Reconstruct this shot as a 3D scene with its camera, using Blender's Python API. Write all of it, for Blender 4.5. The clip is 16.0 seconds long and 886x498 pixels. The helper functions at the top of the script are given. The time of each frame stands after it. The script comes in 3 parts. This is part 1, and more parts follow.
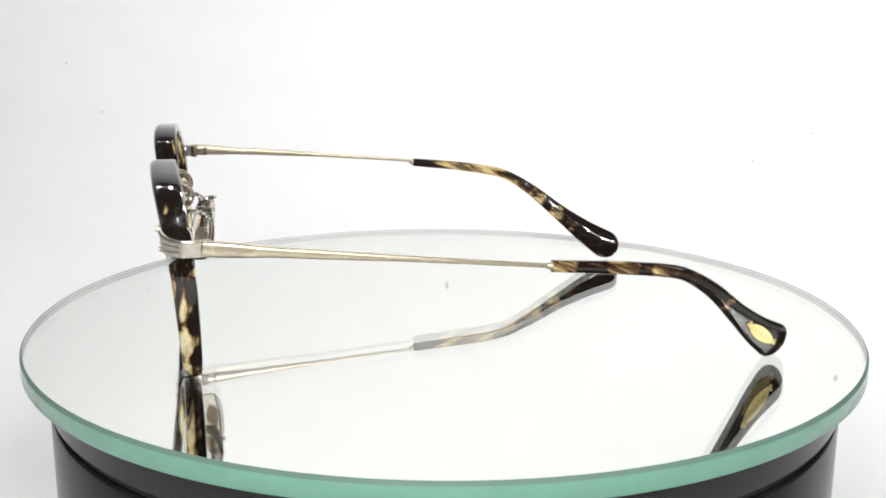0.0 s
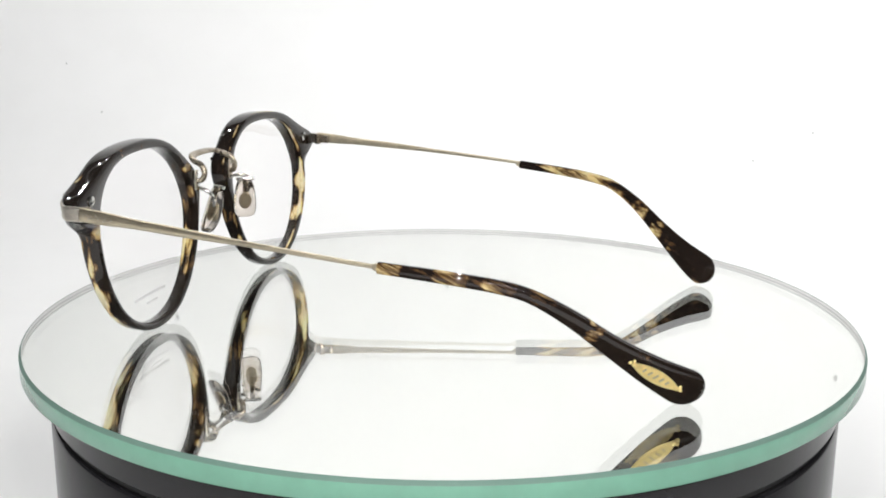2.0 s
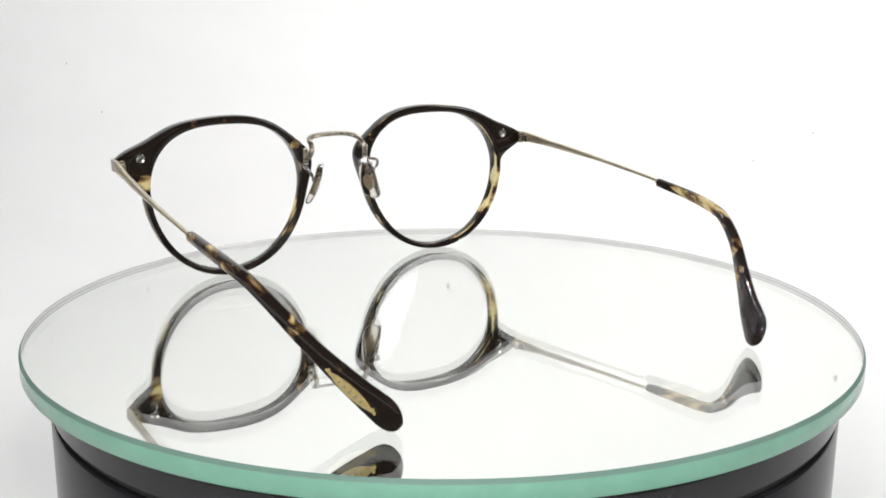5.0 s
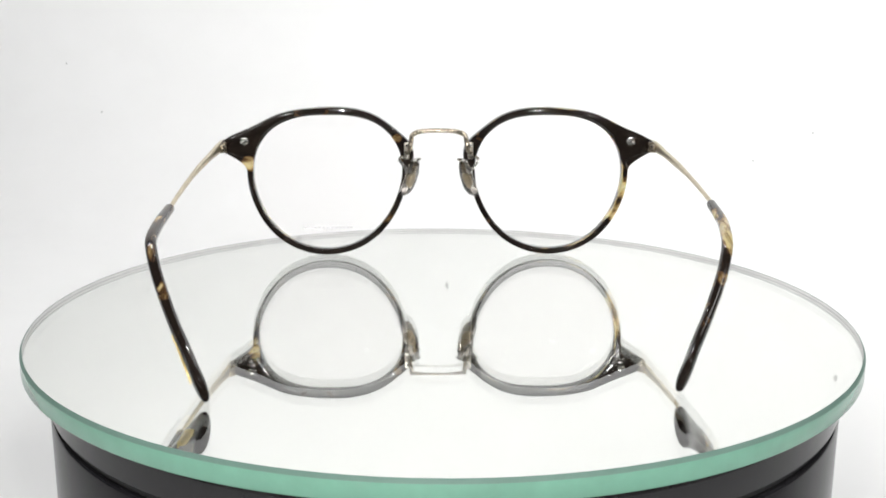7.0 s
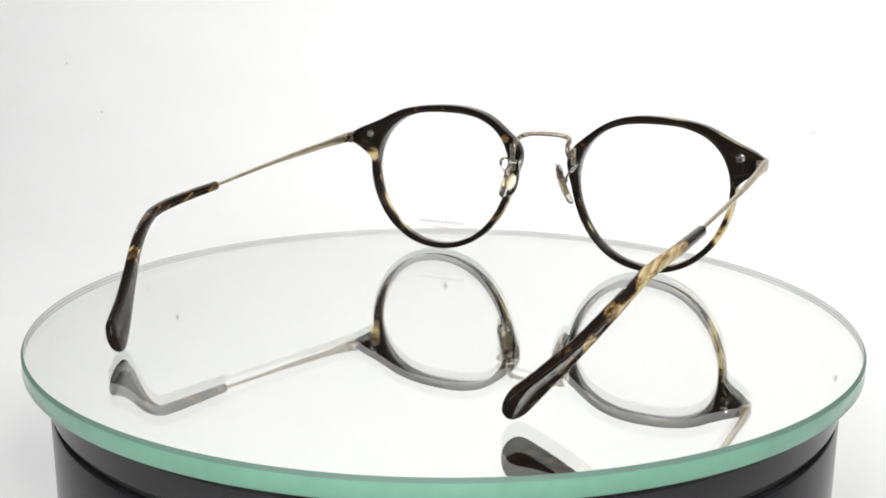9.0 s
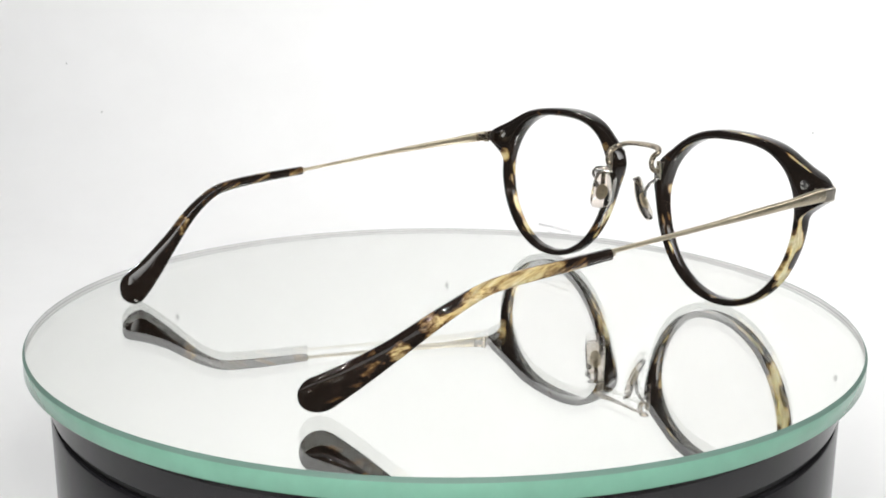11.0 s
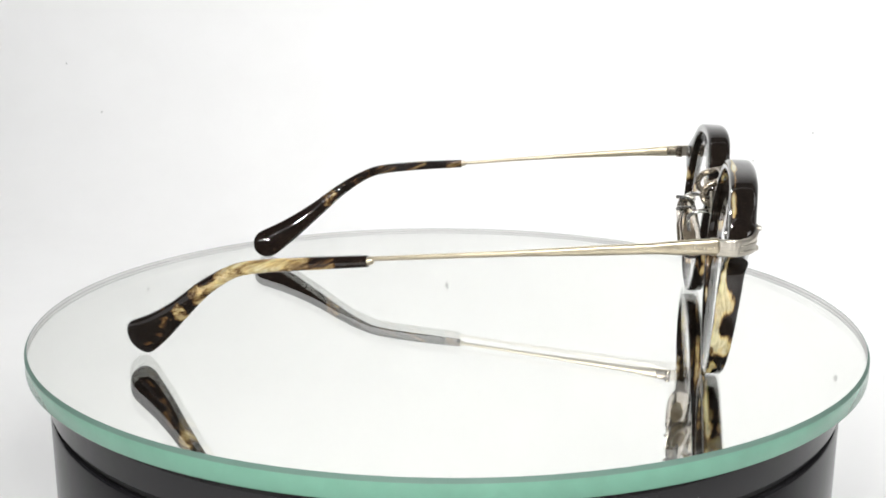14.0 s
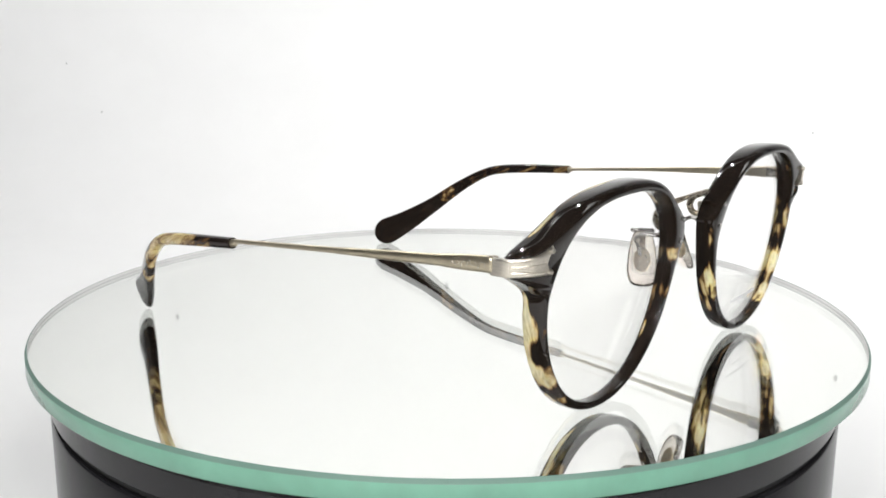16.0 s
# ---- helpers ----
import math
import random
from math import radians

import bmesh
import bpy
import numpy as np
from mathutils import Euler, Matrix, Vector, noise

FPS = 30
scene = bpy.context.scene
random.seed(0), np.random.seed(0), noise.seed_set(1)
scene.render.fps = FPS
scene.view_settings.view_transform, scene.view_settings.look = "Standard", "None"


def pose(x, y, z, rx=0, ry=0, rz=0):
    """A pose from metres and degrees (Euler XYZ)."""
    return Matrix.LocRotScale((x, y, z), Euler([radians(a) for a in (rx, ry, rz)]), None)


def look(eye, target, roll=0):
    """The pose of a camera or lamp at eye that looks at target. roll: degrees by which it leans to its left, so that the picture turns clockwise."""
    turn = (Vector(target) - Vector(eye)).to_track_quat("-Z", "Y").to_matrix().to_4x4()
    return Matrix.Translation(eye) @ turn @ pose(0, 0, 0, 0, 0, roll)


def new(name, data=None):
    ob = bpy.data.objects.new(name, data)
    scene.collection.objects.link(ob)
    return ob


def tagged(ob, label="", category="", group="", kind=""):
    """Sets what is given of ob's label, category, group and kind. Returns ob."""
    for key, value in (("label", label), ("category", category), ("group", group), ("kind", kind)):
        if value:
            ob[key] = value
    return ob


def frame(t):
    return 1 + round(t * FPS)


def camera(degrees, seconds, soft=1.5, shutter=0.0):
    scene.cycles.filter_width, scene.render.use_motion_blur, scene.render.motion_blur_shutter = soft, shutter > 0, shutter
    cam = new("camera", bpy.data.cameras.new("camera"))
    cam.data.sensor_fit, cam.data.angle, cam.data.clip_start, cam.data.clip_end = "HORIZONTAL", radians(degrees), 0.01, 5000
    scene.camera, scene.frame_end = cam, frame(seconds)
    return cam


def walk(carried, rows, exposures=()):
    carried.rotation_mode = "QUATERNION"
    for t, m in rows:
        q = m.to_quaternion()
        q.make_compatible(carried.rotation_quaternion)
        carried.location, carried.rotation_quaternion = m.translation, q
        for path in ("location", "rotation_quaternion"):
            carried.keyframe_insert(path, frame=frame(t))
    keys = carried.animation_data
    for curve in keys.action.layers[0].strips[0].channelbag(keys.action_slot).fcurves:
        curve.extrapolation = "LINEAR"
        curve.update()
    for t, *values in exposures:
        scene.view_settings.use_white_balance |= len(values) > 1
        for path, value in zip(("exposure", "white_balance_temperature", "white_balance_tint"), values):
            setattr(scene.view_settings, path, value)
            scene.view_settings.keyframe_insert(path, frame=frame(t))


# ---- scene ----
# camera: stands still before the paper sweep
cam = camera(43.26, 16.0, soft=1.8)
CAM = pose(0, -0.2910, 0.0843, 90 - 12.994, -0.27, 0.187)
walk(cam, [(0.0, CAM), (16.0, CAM)], exposures=[(0.0, 0.0), (16.0, 0.0)])

START, RATE = 103.36, -14.429      # turn of the glasses at 0 s, degrees, and degrees a second
MM = 0.001

# ---------------------------------------------------------------- light
world = bpy.data.worlds.new("dim_room")
scene.world = world
world.use_nodes = True
world.node_tree.nodes["Background"].inputs[0].default_value = (0.80, 0.82, 0.86, 1)
world.node_tree.nodes["Background"].inputs[1].default_value = 0.11


def led(name, place, watts):
    data = bpy.data.lights.new(name, "POINT")
    data.energy, data.shadow_soft_size, data.color = watts, 0.005, (1.0, 1.0, 0.985)
    ob = new(name, data)
    ob.location = place
    return ob


BACK_ROW, FORE_FILL_ROW = (0.23, 0.45), (-0.45, 0.25)      # y and z of the two rows
BACK_X = (-0.36, -0.235, -0.11, 0.015)
FORE_FILL_X = (-0.16, -0.08, 0.0, 0.08, 0.16)
# two rows of bare LEDs over the sweep, the front one added as fill
for lx, watts in zip(BACK_X, (0.98, 1.04, 1.1, 1.25)):
    led("led_or_fill_light", (lx, BACK_ROW[0], BACK_ROW[1]), watts)
for lx, watts in zip(FORE_FILL_X, (1.75, 1.75, 1.75, 1.75, 1.75)):
    led("led_or_fill_light", (lx, FORE_FILL_ROW[0], FORE_FILL_ROW[1]), watts)
# an added soft fill lamp to the east, source unseen, the brightest lamp
EAST_FILL = look((0.66, 0.06, 0.46), (0.15, 0.50, -0.05))
soft = bpy.data.lights.new("east_fill_light", "AREA")
soft.shape, soft.size, soft.size_y, soft.energy, soft.color = "RECTANGLE", 0.42, 0.42, 1.62, (1.0, 1.0, 0.985)
soft.spread = radians(85)      # narrowed to keep the fill's glare off the temple tips
new("east_fill_light", soft).matrix_world = EAST_FILL


# ---------------------------------------------------------------- materials
class Nodes:
    """A node material under construction."""

    def __init__(self, name):
        self.mat = bpy.data.materials.new(name)
        self.mat.use_nodes = True
        self.tree = self.mat.node_tree
        self.bsdf = self.tree.nodes["Principled BSDF"]
        self.out = self.tree.nodes["Material Output"]

    def add(self, kind, **sets):
        n = self.tree.nodes.new(kind)
        for k, v in sets.items():
            n.inputs[k.replace("_", " ")].default_value = v
        return n

    def link(self, a, b):
        self.tree.links.new(a, b)

    def coords(self, scale=(1, 1, 1), slope=0.0):
        tc = self.add("ShaderNodeTexCoord")
        mp = self.add("ShaderNodeMapping", Scale=scale)
        turned = self.add("ShaderNodeMapping", Rotation=(radians(-slope), 0, 0))
        self.link(tc.outputs["Object"], turned.inputs["Vector"])
        self.link(turned.outputs["Vector"], mp.inputs["Vector"])
        return mp.outputs["Vector"]

    def math(self, op, a, b=0.0, c=0.0, clamp=False):
        n = self.add("ShaderNodeMath")
        n.operation, n.use_clamp = op, clamp
        for k, v in enumerate((a, b, c)):
            if isinstance(v, (int, float)):
                n.inputs[k].default_value = v
            else:
                self.link(v, n.inputs[k])
        return n.outputs[0]

    def noise(self, vec, scale, detail=4.0, rough=0.55, distort=0.0):
        n = self.add("ShaderNodeTexNoise", Scale=scale, Detail=detail, Roughness=rough, Distortion=distort)
        self.link(vec, n.inputs["Vector"])
        return n.outputs["Fac"]

    def ramp(self, fac, stops):
        n = self.add("ShaderNodeValToRGB")
        e = n.color_ramp.elements
        while len(e) < len(stops):
            e.new(0.5)
        for el, (pos, col) in zip(e, stops):
            el.position, el.color = pos, (*col, 1) if len(col) == 3 else col
        self.link(fac, n.inputs["Fac"])
        return n.outputs["Color"]

    def bump(self, height, strength, distance):
        n = self.add("ShaderNodeBump", Strength=strength, Distance=distance)
        self.link(height, n.inputs["Height"])
        self.link(n.outputs["Normal"], self.bsdf.inputs["Normal"])

    def put(self, **sets):
        for k, v in sets.items():
            self.bsdf.inputs[k.replace("_", " ")].default_value = v
        return self


def acetate(name, blobs, bias=0.0, stretch=(45, 260, 75), laminated=0.0, layer=(0.0, 2.3), contrast=2.1, slope=0.0, deep=(0.015, 0.010, 0.007), below=None):
    """Polished tortoiseshell acetate: near-black brown with clear amber clouds. blobs: (x, y, z, radius, how clear) in mm where amber gathers, or thins out if negative;
    laminated: how much clearer one layer of the front's sheet is than the rest; layer: its depth and half thickness in mm."""
    m = Nodes(name).put(Roughness=0.055, IOR=1.49, Specular_IOR_Level=0.5)
    cloud = m.noise(m.coords(stretch, slope), 1.0, 3.5, 0.55, 0.9)
    fine = m.noise(m.coords(tuple(3.2 * v for v in stretch), slope), 1.0, 4.0, 0.65, 0.4)
    tc = m.add("ShaderNodeTexCoord")
    total = m.math("MULTIPLY_ADD", cloud, contrast, -0.13 - 0.5 * contrast + bias)
    gather, shade = 0.0, 0.0
    for x, y, z, r, *most in blobs:
        d = m.add("ShaderNodeVectorMath")
        d.operation = "DISTANCE"
        m.link(tc.outputs["Object"], d.inputs[0])
        d.inputs[1].default_value = (x * MM, y * MM, z * MM)
        near = m.math("MULTIPLY_ADD", d.outputs["Value"], -1.15 / (r * 0.9 * MM), 1.15, clamp=True)
        if most and most[0] < 0:
            shade = m.math("MAXIMUM", shade, m.math("MINIMUM", near, -most[0]))
        else:
            gather = m.math("MAXIMUM", gather, m.math("MINIMUM", near, most[0] if most else 0.46))
    total = m.math("SUBTRACT", m.math("ADD", total, gather), shade)
    if laminated:
        xyz = m.add("ShaderNodeSeparateXYZ")
        m.link(tc.outputs["Object"], xyz.inputs[0])
        x2 = m.math("MULTIPLY", m.math("MULTIPLY", xyz.outputs["X"], 1000), m.math("MULTIPLY", xyz.outputs["X"], 0.44))
        mid = m.math("MULTIPLY_ADD", xyz.outputs["Y"], 1000, -67.44 - layer[0])
        mid = m.math("ADD", mid, m.math("ADD", x2, m.math("MULTIPLY", xyz.outputs["Z"], -87.5)))
        if layer[0] < 0:      # the layer stays inside the thinner lower half
            mid = m.math("SUBTRACT", mid, m.math("MULTIPLY_ADD", xyz.outputs["Z"], -36.0, 0.9, clamp=True))
        core = m.math("MULTIPLY_ADD", m.math("ABSOLUTE", mid), -laminated / layer[1], laminated, clamp=True)
        if below:      # the clear layer ends at this height
            core = m.math("MULTIPLY", core, m.math("MULTIPLY_ADD", xyz.outputs["Z"], -200.0, below * 0.2 + 1.0, clamp=True))
        core = m.math("MULTIPLY", core, m.math("MULTIPLY_ADD", cloud, 6.0, -2.2, clamp=True))      # broken up by the clouds
        total = m.math("ADD", total, m.math("SUBTRACT", core, 0.26))
    total = m.math("ADD", total, m.math("MULTIPLY_ADD", fine, 0.6, -0.30))
    col = m.ramp(total, [(0.0, deep), (0.11, tuple(1.6 * c for c in deep)), (0.20, (0.11, 0.058, 0.023)), (0.29, (0.37, 0.25, 0.11)),
                         (0.40, (0.88, 0.70, 0.35)), (0.62, (0.98, 0.89, 0.60))])
    mottle = m.add("ShaderNodeMixRGB", Fac=1.0)
    mottle.blend_type = "MULTIPLY"
    m.link(col, mottle.inputs["Color1"])
    m.link(m.ramp(fine, [(0.32, (0.45, 0.42, 0.40)), (0.62, (1.0, 1.0, 1.0))]), mottle.inputs["Color2"])
    m.link(mottle.outputs["Color"], m.bsdf.inputs["Base Color"])
    see = m.math("MULTIPLY_ADD", total, 3.5, -0.6, clamp=True)
    m.link(m.math("MULTIPLY", see, 0.3), m.bsdf.inputs["Transmission Weight"])
    m.link(m.math("MULTIPLY", see, 0.7), m.bsdf.inputs["Subsurface Weight"])
    m.put(Subsurface_Radius=(1.0, 0.8, 0.4), Subsurface_Scale=0.003)
    return m.mat


def metal(name, colour, rough, wear=0.5):
    """Antiqued plated metal with fine brushing and tarnish."""
    m = Nodes(name).put(Metallic=1.0)
    big = m.noise(m.coords((300, 300, 300)), 1.0, 3.0)
    fine = m.noise(m.coords((2500, 500, 2500)), 1.0, 4.0)
    dark = tuple(c * 0.6 for c in colour)
    mix = m.math("MULTIPLY_ADD", big, wear, m.math("MULTIPLY", fine, 0.4))
    m.link(m.ramp(mix, [(0.22, dark), (0.55, colour)]), m.bsdf.inputs["Base Color"])
    m.link(m.math("MULTIPLY_ADD", fine, 0.25, rough - 0.1), m.bsdf.inputs["Roughness"])
    m.bump(fine, 0.05, 0.0001)
    return m.mat


def clear(name, tint, ior, rough=0.0):
    m = Nodes(name).put(Base_Color=(*tint, 1), Roughness=rough, IOR=ior, Transmission_Weight=1.0)
    return m.mat


def plain(name, colour, rough, scale=40.0, amount=0.06, bump=0.0, **sets):
    """A painted, plastic or paper surface with faint mottling."""
    m = Nodes(name).put(Roughness=rough, **sets)
    n = m.noise(m.coords((scale,) * 3), 1.0, 5.0, 0.6)
    lo, hi = tuple(c * (1 - amount) for c in colour), tuple(min(1, c * (1 + amount)) for c in colour)
    m.link(m.ramp(n, [(0.3, lo), (0.7, hi)]), m.bsdf.inputs["Base Color"])
    if bump:
        fine = m.noise(m.coords((scale * 12,) * 3), 1.0, 3.0)
        m.bump(fine, bump, 0.0003)
    return m.mat


WHITE = plain("white_box_paper", (0.86, 0.86, 0.86), 0.8, 25.0, 0.012, 0.05)
SCUFF = plain("grey_scuff", (0.48, 0.48, 0.48), 0.8, 900.0, 0.3)
TABLE = plain("dark_tabletop", (0.10, 0.09, 0.08), 0.5, 30.0, 0.2)
BLACK = plain("black_gloss_plastic", (0.011, 0.0105, 0.012), 0.17, 60.0, 0.25, 0.06, Specular_IOR_Level=0.35)
GROOVE = plain("black_groove", (0.006, 0.006, 0.006), 0.6, 60.0, 0.1)
GLASS = clear("float_glass", (0.988, 0.996, 0.988), 1.52)
LENS = clear("demo_lens_plastic", (0.995, 0.988, 0.988), 1.22)
SILICONE = clear("clear_silicone", (0.82, 0.755, 0.69), 1.45, 0.03)
EDGE = plain("green_glass_edge", (0.145, 0.35, 0.25), 0.2, 90.0, 0.08, 0.03, IOR=1.7)
# pale colour stands for the light seen through the clear glass edge
LINING = plain("pale_rim_lining", (0.47, 0.465, 0.46), 0.5, 90.0, 0.03)
BEVEL = plain("polished_bevel", (0.15, 0.245, 0.205), 0.4, 90.0, 0.05, 0.0, Specular_IOR_Level=0.08)
# grey stands for the dark refracted lines of the far rim
EDGE_LINE = plain("grey_edge_line", (0.19, 0.19, 0.20), 0.6, 90.0, 0.05)
MIRROR = Nodes("silvering").put(Metallic=1.0, Roughness=0.0, Base_Color=(0.925, 0.93, 0.908, 1)).mat
BRASS = metal("antique_gold_metal", (0.74, 0.65, 0.48), 0.32, 0.32)
BRONZE = metal("dark_bronze_metal", (0.44, 0.375, 0.29), 0.24, 0.35)
PEWTER = metal("aged_silver_metal", (0.80, 0.74, 0.64), 0.30, 0.3)
STEEL = metal("bright_steel", (0.88, 0.86, 0.82), 0.15, 0.25)
GOLD = plain("gold_foil", (0.90, 0.72, 0.32), 0.42, 700.0, 0.12, 0.0, Metallic=0.8)
PALE = metal("pale_gold_core", (0.90, 0.80, 0.60), 0.28, 0.3)
PRINT = plain("grey_lens_print", (0.6, 0.6, 0.61), 0.6)
RIM_L = acetate("tortoiseshell_rim",
                [(-60.5, 65.7, 30.5, 5.0, 0.62), (-60.5, 70, 22, 4.5, 0.5), (-58, 70, 13, 6, 0.56), (-50, 69, 5, 5, 0.3), (-12, 71, 16, 7, 0.5), (-16, 66.5, 12, 5, 0.3),
                 (-46, 67.8, 46.0, 4.6, 0.46), (-37, 68.4, 47.6, 4, 0.46), (-13, 67.8, 38, 3, 0.56), (-12.6, 68.5, 31, 3, 0.4), (-58, 66.2, 41, 3, 0.34), (-58, 71.5, 41, 3, 0.34),
                 (-62.5, 68, 30, 5, 0.44), (-61, 71, 25, 5, 0.44), (-51, 71, 45, 7, -0.5), (-38, 73.5, 48, 8, -0.4), (-20, 72, 46, 10, -0.4)],
                bias=0.02, laminated=0.55, layer=(1.4, 1.6), below=41)
RIM_R = acetate("tortoiseshell_rim_amber",
                [(57.5, 68.0, 11, 5.5, 0.72), (52.5, 68.0, 5.0, 3.5, 0.5), (60.8, 67.5, 23, 4.5, 0.58), (11.8, 70.4, 20, 5.5, 0.72), (11.2, 71.8, 29, 3.2, 0.66), (11, 72, 39, 3, 0.4),
                 (15.5, 66.6, 11.5, 4, 0.62), (13.8, 67.8, 38.3, 2.6, 0.56), (30, 71, 48, 12, -0.35), (50, 71, 45, 8, -0.35), (66, 63.5, 37, 6, -0.6), (60, 64.5, 39, 5, -0.5), (62, 64.5, 32, 4, -0.4)],
                bias=0.03, laminated=0.95, layer=(-1.55, 1.05))
TIP_L = acetate("tortoiseshell_tip", [(-71.4, -8, 29.5, 4, 0.3), (-71.0, -21, 28.6, 5, 0.2), (-70.2, -31, 27.6, 5, 0.22), (-68.0, -39, 25.2, 4.5, 0.22), (-63.5, -48.5, 18, 4, 0.3)], 0.02, (300, 26, 300), contrast=1.5, slope=25, deep=(0.016, 0.010, 0.007))
TIP_R = acetate("tortoiseshell_tip_amber", [(69.6, -16, 29.4, 5.0, 0.34), (68.6, -22, 29.0, 7, 0.46), (67.4, -28, 28.0, 8, 0.46), (66.0, -34, 26.6, 7.5, 0.42), (63.0, -41, 22.6, 6, 0.34), (60.8, -45.5, 19.5, 4.5, 0.42), (57.6, -51.0, 14.0, 3.6, 0.38),
                (53.5, -57, 12, 4.5, 0.18)], 0.0, (300, 26, 300), contrast=1.5, slope=25, deep=(0.016, 0.010, 0.007))


# ---------------------------------------------------------------- mesh helpers
def part(name, bm, material, parent=None, label="", smooth=True, auto=35, orient=True):
    """Links a bmesh as one mesh object under a thing or a part."""
    if orient:
        bmesh.ops.recalc_face_normals(bm, faces=bm.faces)
    me = bpy.data.meshes.new(name)
    for f in bm.faces:
        f.smooth = smooth
    if smooth and auto:
        for e in bm.edges:
            if len(e.link_faces) == 2 and e.calc_face_angle(0) > radians(auto):
                e.smooth = False
    bm.to_mesh(me)
    bm.free()
    me.materials.append(material)
    ob = new(name, me)
    if parent:
        ob.parent = parent
    if label:
        ob["label"] = label
    return ob


def thing(name, label, category, **more):
    ob = new(name)
    ob.empty_display_size = 0.01
    return tagged(ob, label, category, **more)


def lathe(profile, n=256, closed=False, bm=None, centre=(0, 0)):
    """Turns (radius, height) pairs round z."""
    bm = bm or bmesh.new()
    rings = []
    for r, z in profile:
        if r < 1e-9:
            rings.append([bm.verts.new((centre[0], centre[1], z))])
        else:
            rings.append([bm.verts.new((centre[0] + r * math.cos(2 * math.pi * k / n), centre[1] + r * math.sin(2 * math.pi * k / n), z)) for k in range(n)])
    pairs = list(zip(rings, rings[1:])) + ([(rings[-1], rings[0])] if closed else [])
    for a, b in pairs:
        for k in range(n):
            q = [a[k % len(a)], a[(k + 1) % n % len(a)], b[(k + 1) % n % len(b)], b[k % len(b)]]
            q = list(dict.fromkeys(q))
            if len(q) > 2:
                bm.faces.new(q)
    return bm


def spline(points, per=10):
    """A smooth curve (Catmull-Rom) through points of any dimension."""
    pts = np.array(points, float)
    ext = np.vstack([2 * pts[0] - pts[1], pts, 2 * pts[-1] - pts[-2]])
    res = []
    for k in range(len(pts) - 1):
        a, b, c, d = ext[k:k + 4]
        for u in np.linspace(0, 1, per, endpoint=False):
            res.append(0.5 * (2 * b + (c - a) * u + (2 * a - 5 * b + 4 * c - d) * u * u + (3 * b - 3 * c + d - a) * u ** 3))
    res.append(pts[-1])
    return np.array(res)


def loft(path, n=16, power=2.0, round_ends=True, up=(0, 0, 1), bm=None):
    """A bar along a path of rows (x, y, z, half height, half width, roll in degrees or none) in mm; power shapes the section (2 round, 4 squarish)."""
    bm = bm or bmesh.new()
    rows = np.array([tuple(r) + (0.0,) * (6 - len(r)) for r in path], float)
    c = rows[:, :3]
    tang = np.gradient(c, axis=0)
    tang /= np.linalg.norm(tang, axis=1)[:, None]
    up0 = Vector(up)
    secs = [(Vector(c[k]), Vector(tang[k]), rows[k, 3], rows[k, 4], radians(rows[k, 5])) for k in range(len(rows))]
    if round_ends:
        for at_end in (False, True):
            p, t, h, w, roll = secs[-1] if at_end else secs[0]
            sign = 1 if at_end else -1
            caps = [(p + t * sign * min(h, w) * math.sin(a), t, h * math.cos(a), w * math.cos(a), roll) for a in (0.5, 0.95, 1.3)]
            secs = secs + caps if at_end else caps[::-1] + secs
    rings = []
    for p, t, h, w, roll in secs:
        side = t.cross(up0).normalized()
        u = side.cross(t).normalized()
        side, u = side * math.cos(roll) - u * math.sin(roll), u * math.cos(roll) + side * math.sin(roll)
        ring = []
        for k in range(n):
            a = 2 * math.pi * k / n
            ca, sa = math.cos(a), math.sin(a)
            px = math.copysign(abs(ca) ** (2 / power), ca) * w
            pz = math.copysign(abs(sa) ** (2 / power), sa) * h
            ring.append(bm.verts.new((p + side * px + u * pz) * MM))
        rings.append(ring)
    for a, b in zip(rings, rings[1:]):
        for k in range(n):
            bm.faces.new((a[k], a[(k + 1) % n], b[(k + 1) % n], b[k]))
    bm.faces.new(rings[0][::-1])
    bm.faces.new(rings[-1])
    return bm


def box(size, m, bevel=0.0, bm=None):
    """A box of that size in mm at the pose m (in mm), with bevelled edges."""
    b = bm or bmesh.new()
    made = bmesh.ops.create_cube(b, size=1.0)["verts"]
    mm = Matrix.Diagonal((MM, MM, MM, 1)) @ m @ Matrix.Diagonal((*size, 1))
    bmesh.ops.transform(b, matrix=mm, verts=made)
    if bevel:
        edges = list({e for v in made for e in v.link_edges})
        bmesh.ops.bevel(b, geom=edges, offset=bevel * MM, segments=2, profile=0.5, affect="EDGES")
    return b


def pin(r, h, m, n=16, dome=0.35):
    """A small domed pin head: radius and height in mm, along the z axis of the pose m."""
    bm = lathe([(0, 0), (r, 0), (r, h * (1 - dome)), (r * 0.75, h * 0.93), (0, h)], n)
    bmesh.ops.transform(bm, matrix=Matrix.Diagonal((MM, MM, MM, 1)) @ m, verts=bm.verts)
    return bm


# ---------------------------------------------------------------- paper sweep and table
FLOOR = -0.075


